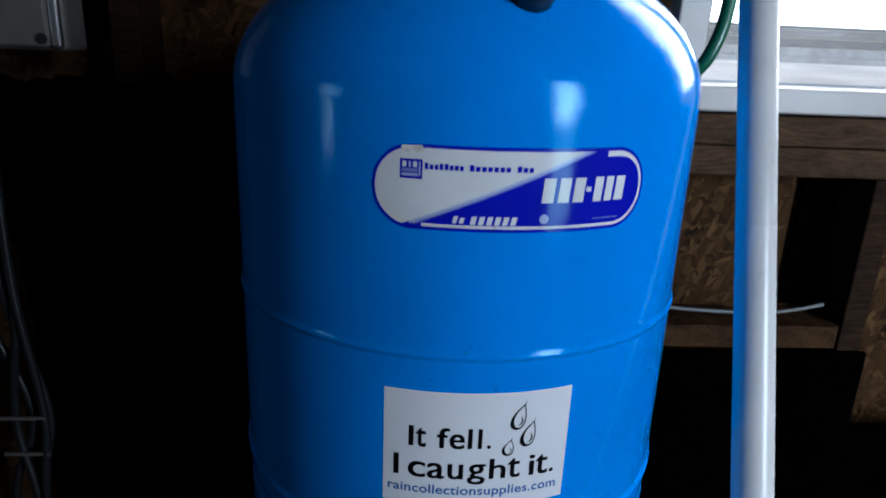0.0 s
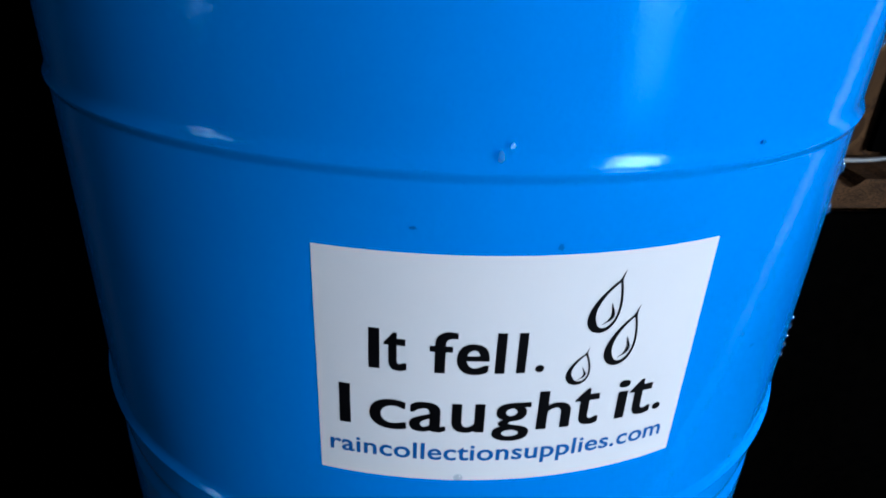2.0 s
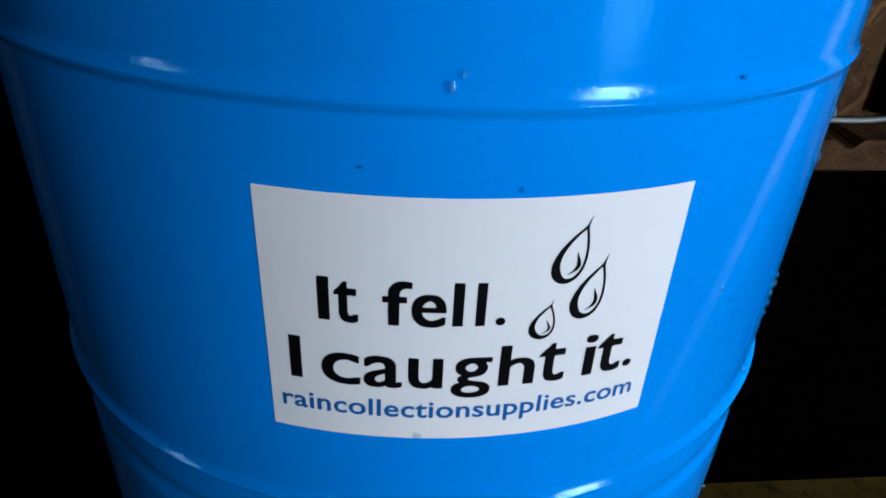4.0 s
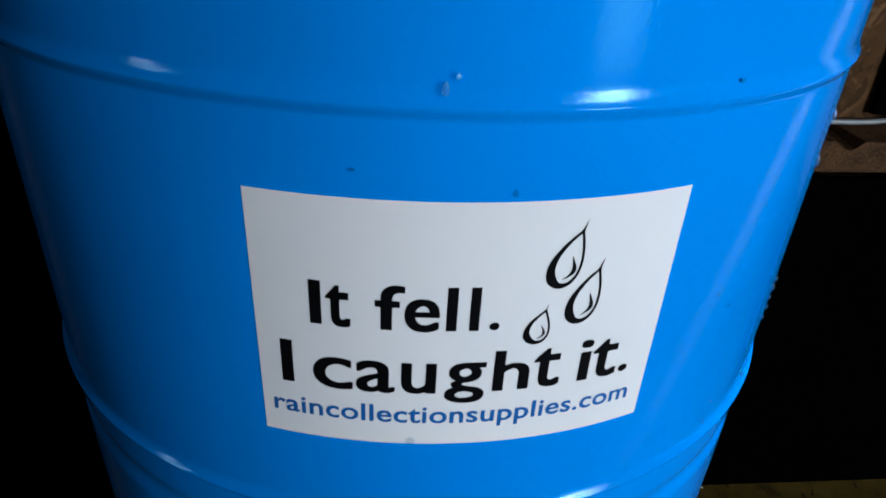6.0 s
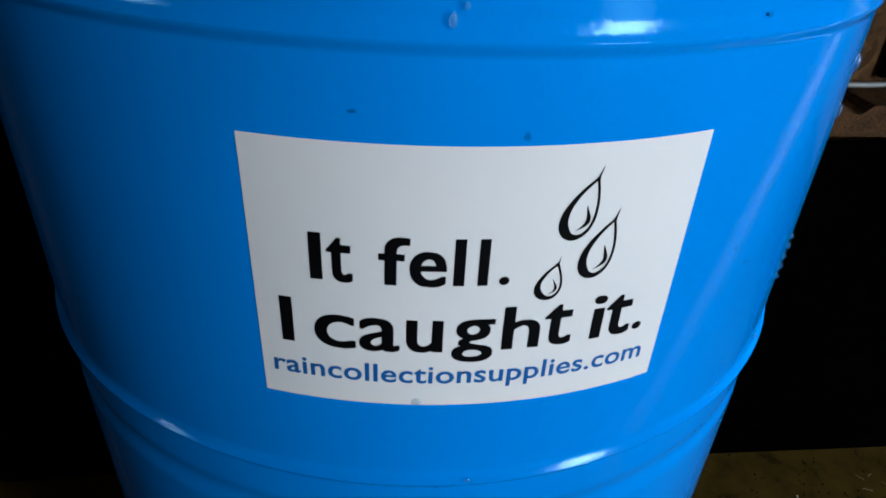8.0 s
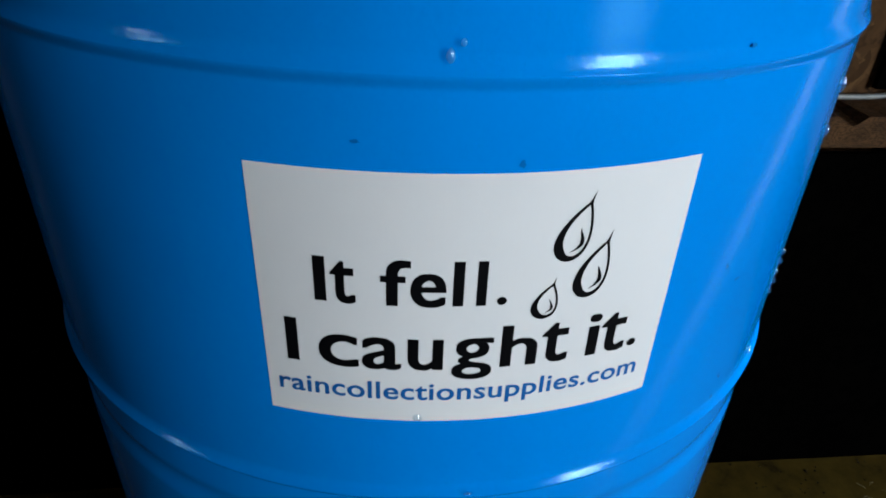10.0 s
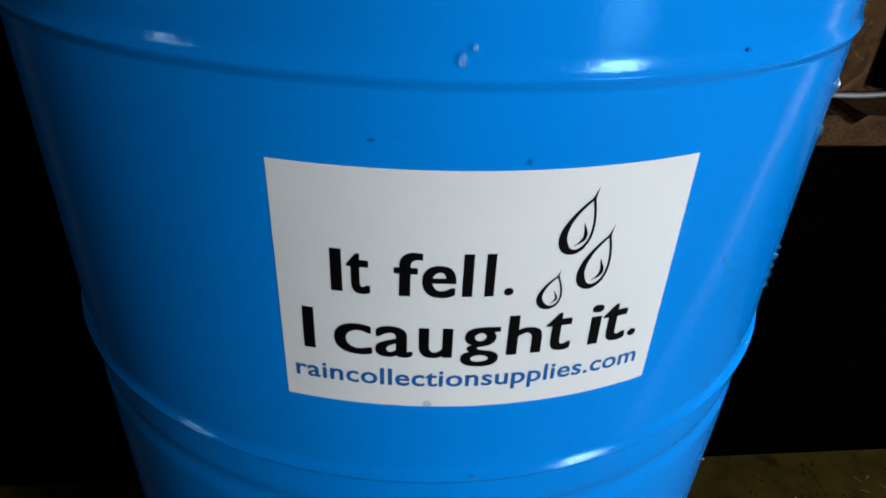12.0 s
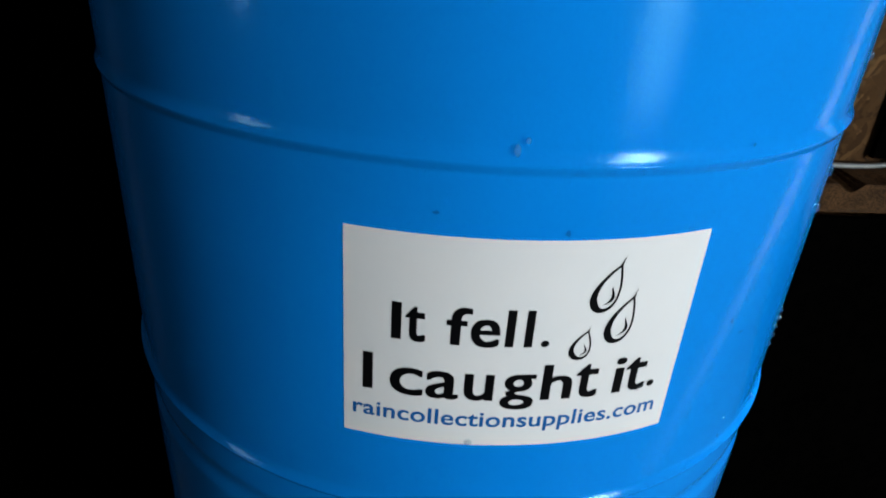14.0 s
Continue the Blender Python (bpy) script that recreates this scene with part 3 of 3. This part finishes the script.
u0, u1, low, high = stadium(0)
label = part("label", strip(u0, u1, low, high, 0.00016, 160, thick=0.0001), NAVY, tank, "long rounded white and navy maker's label")
u0, u1, low, high = stadium(0.0024)
part("white_field", strip(u0, 0.074, lambda u: max(low(u), min(high(u), diagonal(u) + 0.0034)), high, 0.00028, 160), LABEL_WHITE, label, "white upper field")
part("blue_band", strip(-0.0535, 0.0790, lambda u: max(low(u), diagonal(u) + 0.0014), lambda u: max(low(u), min(high(u), diagonal(u) + 0.0034)), 0.00028, 80), BAND_PALE, label, "pale blue slanted band")
part("blue_band", strip(-0.0510, 0.0800, lambda u: max(low(u), diagonal(u)), lambda u: max(low(u), min(high(u), diagonal(u) + 0.0014)), 0.00028, 80), BAND_BLUE, label, "mid blue slanted line")
_, _, low_in, high_in = stadium(0.0046)
part("rim_line", strip(-0.0450, u1, low, low_in, 0.00028, 160), LABEL_WHITE, label, "white rim line")
part("rim_line", strip(0.0860, u1, lambda u: high_in(u) - 0.0016 * max(0.0, min(1.0, (0.118 - u) / 0.02)), high, 0.00028, 80), LABEL_WHITE, label)
part("printed_block", bar(-0.0608, -0.0452, 0.1589, 0.1723, 0.00040), NAVY, label, "small navy emblem block")
for a, b, z0, z1, mat in ((-0.0590, -0.0563, 0.1668, 0.1706, LABEL_WHITE), (-0.0548, -0.0532, 0.1668, 0.1706, BAND_PALE), (-0.0517, -0.0490, 0.1668, 0.1706, LABEL_WHITE), (-0.0478, -0.0466, 0.1612, 0.1706, BAND_PALE),
                          (-0.0596, -0.0484, 0.1634, 0.1660, BAND_BLUE), (-0.0596, -0.0484, 0.1608, 0.1627, BAND_PALE)):
    part("printed_bar", bar(a, b, z0, z1, 0.00052), mat, label)


def word(first, last, count, z0, z1, mat, gap=0.28, slant=0.0, tall=()):
    """A word as a row of plain blocks, the listed ones taller."""
    step = (last - first) / count
    for k in range(count):
        a = first + step * k
        part("printed_bar", bar(a, a + step * (1 - gap), z0, z1 + (0.28 * (z1 - z0) if k in tall else 0), 0.00052, slant), mat, label)


word(-0.0438, -0.0170, 8, 0.1660, 0.1693, NAVY, tall=(0, 3, 4))
word(-0.0138, 0.0147, 7, 0.1660, 0.1693, NAVY, tall=(0,))
word(0.0182, 0.0305, 3, 0.1660, 0.1693, NAVY, tall=(0,))
for a, b in ((0.0366, 0.0452), (0.0484, 0.0568), (0.0598, 0.0682), (0.0762, 0.0832), (0.0858, 0.0922), (0.0948, 0.1030)):
    part("printed_bar", bar(a, b, 0.1450, 0.1622, 0.00052, 0.0014), LABEL_WHITE, label)
part("printed_bar", bar(0.0702, 0.0742, 0.1523, 0.1556, 0.00052), LABEL_WHITE, label)
word(-0.0240, -0.0152, 2, 0.1300, 0.1340, LABEL_WHITE, 0.35, 0.0012, tall=(0,))
word(-0.0121, 0.0212, 6, 0.1294, 0.1352, LABEL_WHITE, 0.36, 0.0014)
word(0.0778, 0.1010, 8, 0.1322, 0.1331, BAND_BLUE, 0.3)
part("printed_seal", outline([(0.0397 + 0.0034 * math.cos(k * math.pi / 12), 0.1338 + 0.0034 * math.sin(k * math.pi / 12)) for k in range(24)], 0.00052), BAND_PALE, label, "small pale round seal")
part("scratch", bar(0.0040, 0.0045, 0.1240, 0.1290, 0.00064, 0.0010), INK, label, "dark nick in the rim line")
part("torn_patch", outline([(-0.060, 0.1812), (-0.0598, 0.1778), (-0.055, 0.1768), (-0.0515, 0.1762), (-0.0470, 0.1772), (-0.0455, 0.1778), (-0.0455, 0.1818)], 0.00052), TORN, label, "torn paper remnant")


def dome_point(u, z):
    """A place and outward direction on the domed head at that height over the sticker."""
    s = min((z - 0.205) / 0.128, 0.999)
    r = R * math.cos(math.asin(s)) ** 0.9
    a = u / R
    place = Vector((r * math.sin(a), -r * math.cos(a), H + z))
    n = Vector((math.sin(a) * r / R, -math.cos(a) * r / R, s * 1.3)).normalized()
    return place, n


place, n = dome_point(0.030, 0.279)
cap = part("valve_cap", lathe([(0, 0.020), (0.012, 0.020), (0.0145, 0.018), (0.0155, 0.014), (0.0155, -0.004), (0, -0.004)], 40), BLACK, tank, "black plastic air valve cap", smooth=True)
cap.matrix_basis = Matrix.Translation(place) @ n.to_track_quat("Z", "Y").to_matrix().to_4x4()


# water beads and marks on the paint
def bead(u, z, w, h, d, base=0.0):
    bm = bmesh.new()
    bmesh.ops.create_icosphere(bm, subdivisions=3, radius=1)
    for v in bm.verts:
        x, y, zz = v.co
        sag = 1 + 0.18 * (-zz)
        v.co = wrap(u + x * w * sag, z + zz * h, base + max(y, -0.35) * d)
    return bm


def mark(u, z, w, h, seed, mat, name, base=0.0005):
    rnd = random.Random(seed)
    pts = [(u + w * math.cos(k * math.pi / 7) * rnd.uniform(0.5, 1.1), z + h * math.sin(k * math.pi / 7) * rnd.uniform(0.5, 1.1)) for k in range(14)]
    return part(name, outline(pts, base), mat, tank)


for u, z, w, h, d in ((-0.0085, 0.0350, 0.0012, 0.0022, 0.0009), (-0.0052, 0.0385, 0.0009, 0.0012, 0.0006),
                      (-0.0148, -0.0968, 0.0018, 0.0016, 0.0011), (0.0058, -0.1372, 0.0016, 0.0009, 0.0007), (0.128, -0.127, 0.0008, 0.0010, 0.0005)):
    part("water_bead", bead(u, z, w, h, d, 0.0014 if z > 0.03 else (0.0002 if z > -0.11 else 0.0022)), WATER, tank, smooth=True)
rnd = random.Random(4)
for u, z, w, h, d in [(0.187, 0.0045, 0.0013, 0.0034, 0.0015), (0.182, -0.0140, 0.0012, 0.0030, 0.0015), (0.191, -0.078, 0.0010, 0.0014, 0.0012), (0.1905, -0.083, 0.0009, 0.0018, 0.0013),
                      (0.190, -0.0885, 0.0010, 0.0013, 0.0011), (0.188, -0.093, 0.0009, 0.0017, 0.0013), (0.187, -0.0985, 0.0010, 0.0014, 0.0012), (0.1835, -0.1335, 0.0016, 0.0018, 0.0016),
                      (0.196, 0.058, 0.0012, 0.0022, 0.0014), (0.1094, -0.0511, 0.0009, 0.0013, 0.0006), (0.135, -0.120, 0.0010, 0.0013, 0.0006)]:
    part("water_bead", bead(u, z, w, h, d, 0.0003 if z < -0.13 else 0.0), WATER, tank, smooth=True)
for u, z, w, h, s in ((-0.0135, 0.0265, 0.0008, 0.0016, 1), (0.0142, 0.0035, 0.0011, 0.0017, 2), (-0.0345, 0.0095, 0.0016, 0.0007, 3), (-0.0058, -0.1426, 0.0008, 0.0006, 5), (0.121, -0.0609, 0.0026, 0.0007, 6)):
    mark(u, z, w, h, s, GRIME, "paint_chip", 0.0001 if z > -0.11 else 0.0008)
mark(0.0868, 0.0348, 0.0011, 0.0009, 9, MOSS, "green_mark", 0.0010)

# ---- white pipe leaning beside the tank ----
P0, PD = Vector((0.2684, -0.1032, H)), Vector((0.0514, 0.4263, 1.0))
pipe_r = 0.0179


def pipe():
    a, b = P0 + PD * -H, P0 + PD * 0.855
    top = tagged(new("pvc_pipe"), "long white scuffed plastic pipe leaning beside the tank", "pipe")
    bm = tube([a + Vector((0, 0, 0.006)), P0, b], pipe_r, 40)
    part("barrel", bm, PVC, top, smooth=True)
    return top


pipe()

# ---- green hose behind the tank ----
hose = tagged(finish("garden_hose", tube([(0.32, 0.25, TOP - 0.02), (0.333, 0.23, 1.55), (0.339, 0.205, 1.15), (0.334, 0.19, 1.03), (0.314, 0.18, 0.955), (0.27, 0.205, 0.87), (0.235, 0.235, 0.6), (0.235, 0.245, 0.02)], 0.0085, 18), HOSE, smooth=True),
              "dark green garden hose hanging behind the tank", "hose")
# ---- pale cable under the window ----
tagged(finish("cable", tube([(0.21, 0.277, H - 0.105), (0.32, 0.276, H - 0.122), (0.42, 0.275, H - 0.130), (0.52, 0.275, H - 0.131), (0.60, 0.276, H - 0.117)], 0.0030, 12), CABLE_GREY, smooth=True), "pale grey cable stapled across the studs", "cable")


# ---- electrical box and cables on the far left ----
def junction_box():
    top = tagged(new("junction_box"), "grey plastic junction box with a screwed cover", "junction box")
    x1, z0 = -0.467, H + 0.217
    x0, z1 = x1 - 0.17, z0 + 0.24
    y = STUD_Y
    part("back_shell", box(x0, x1, y - 0.055, y - 0.001, z0, z1, 0.006), BOX_GREY, top)
    cover = part("cover", box(x0 + 0.004, x1 - 0.016, y - 0.068, y - 0.056, z0 + 0.004, z1 - 0.004, 0.004), BOX_GREY, top, "grey flat cover")
    part("rim", box(x1 - 0.0145, x1 - 0.003, y - 0.066, y - 0.056, z0 + 0.004, z1 - 0.004, 0.003), STEEL, top, "shiny rim")
    for sx, sz in ((x1 - 0.024, z0 + 0.014), (x1 - 0.024, z1 - 0.014), (x0 + 0.016, z0 + 0.014), (x0 + 0.016, z1 - 0.014)):
        s = part("screw", lathe([(0, 0.003), (0.005, 0.003), (0.0065, 0.001), (0.0065, -0.002), (0, -0.002)], 20), BLACK, cover, "dark cover screw")
        s.matrix_basis = Matrix.Translation((sx, y - 0.069, sz)) @ Matrix.Rotation(radians(90), 4, "X")
    return top


junction_box()
for k, (x, dy, sway) in enumerate(((-0.585, 0.02, 0.02), (-0.60, 0.03, -0.015), (-0.62, 0.015, 0.03), (-0.575, 0.035, 0.008))):
    y = STUD_Y - dy
    tagged(finish("power_cable", tube([(x, y, H + 0.22), (x - 0.005, y - 0.012, H + 0.1), (x - sway, y - 0.015, H - 0.1), (x + sway * 0.8, y - 0.012, H - 0.3), (x - sway * 0.5, y - 0.02, H - 0.45), (x + 0.01, y - 0.02, 0.006)], 0.006, 12), BLACK, smooth=True),
           "black power cable hanging from the junction box", "cable", group="cables under the junction box")
for z in (H - 0.30, H - 0.36):
    tagged(finish("cable_tie", box(-0.63, -0.565, STUD_Y - 0.055, STUD_Y - 0.050, z, z + 0.005, 0.001), BOX_GREY), "pale cable tie on the black cables", "cable tie")

# ---- scraps on the floor ----
def scraps(seed, count, large):
    bm = bmesh.new()
    rnd = random.Random(seed)
    for k in range(count):
        x, y = rnd.uniform(0.22, 1.1), rnd.uniform(-0.25, 0.27)
        a, l, w = rnd.uniform(0, 3.14), rnd.uniform(0.0008, large), rnd.uniform(0.0004, 0.0012)
        c, s = math.cos(a), math.sin(a)
        vs = [bm.verts.new((x + c * i * l - s * j * w, y + s * i * l + c * j * w, 0.0004 + h)) for h in (0, 0.0012) for i, j in ((-1, -1), (1, -1), (1, 1), (-1, 1))]
        for f in ((0, 1, 2, 3), (4, 5, 6, 7), (0, 1, 5, 4), (1, 2, 6, 5), (2, 3, 7, 6), (3, 0, 4, 7)):
            bm.faces.new([vs[i] for i in f])
    return bm


tagged(finish("wood_scraps", scraps(11, 16, 0.0018), CHIP), "pale wood chips scattered on the floor", "debris", kind="stuff")
tagged(finish("dirt_specks", scraps(23, 300, 0.0020), INK), "dark dirt specks scattered on the floor", "debris", kind="stuff")


def dirt_clods():
    """Dark crumbs in small clusters, each a squashed lump."""
    bm = bmesh.new()
    rnd = random.Random(31)
    for x, y, n, spread in ((0.455, 0.235, 4, 0.010), (0.53, 0.222, 3, 0.008), (0.60, 0.215, 7, 0.016), (0.655, 0.185, 9, 0.012), (0.72, 0.262, 4, 0.008), (0.50, 0.19, 5, 0.02), (0.62, 0.245, 3, 0.006)):
        for k in range(n):
            at = Vector((x + rnd.gauss(0, spread), y + rnd.gauss(0, spread * 0.7), 0.0012))
            r = rnd.uniform(0.0006, 0.0021)
            made = bmesh.ops.create_icosphere(bm, subdivisions=1, radius=r)
            for v in made["verts"]:
                v.co = at + Vector((v.co.x * rnd.uniform(0.7, 1.3), v.co.y * rnd.uniform(0.7, 1.3), v.co.z * 0.4))
    return bm


tagged(finish("dirt_clods", dirt_clods(), INK), "dark crumbs of dirt lying in clusters on the floor", "debris", kind="stuff")


def fibres():
    """Pale curled root fibres lying on the floor."""
    bm = bmesh.new()
    rnd = random.Random(5)
    for k in range(9):
        x, y, turn = rnd.uniform(0.690, 0.760), rnd.uniform(0.185, 0.225), rnd.uniform(0, 6.3)
        pts = []
        for i in range(5):
            pts.append((x, y, 0.0008 + 0.0006 * (i % 2)))
            turn += rnd.uniform(-0.9, 0.9)
            x, y = x + 0.0032 * math.cos(turn), y + 0.0032 * math.sin(turn)
        tube(pts, 0.0003, 5, bm, smooth_steps=3)
    return bm


tagged(finish("root_fibres", fibres(), FIBRE), "pale curled root fibres on the floor", "debris", kind="stuff")
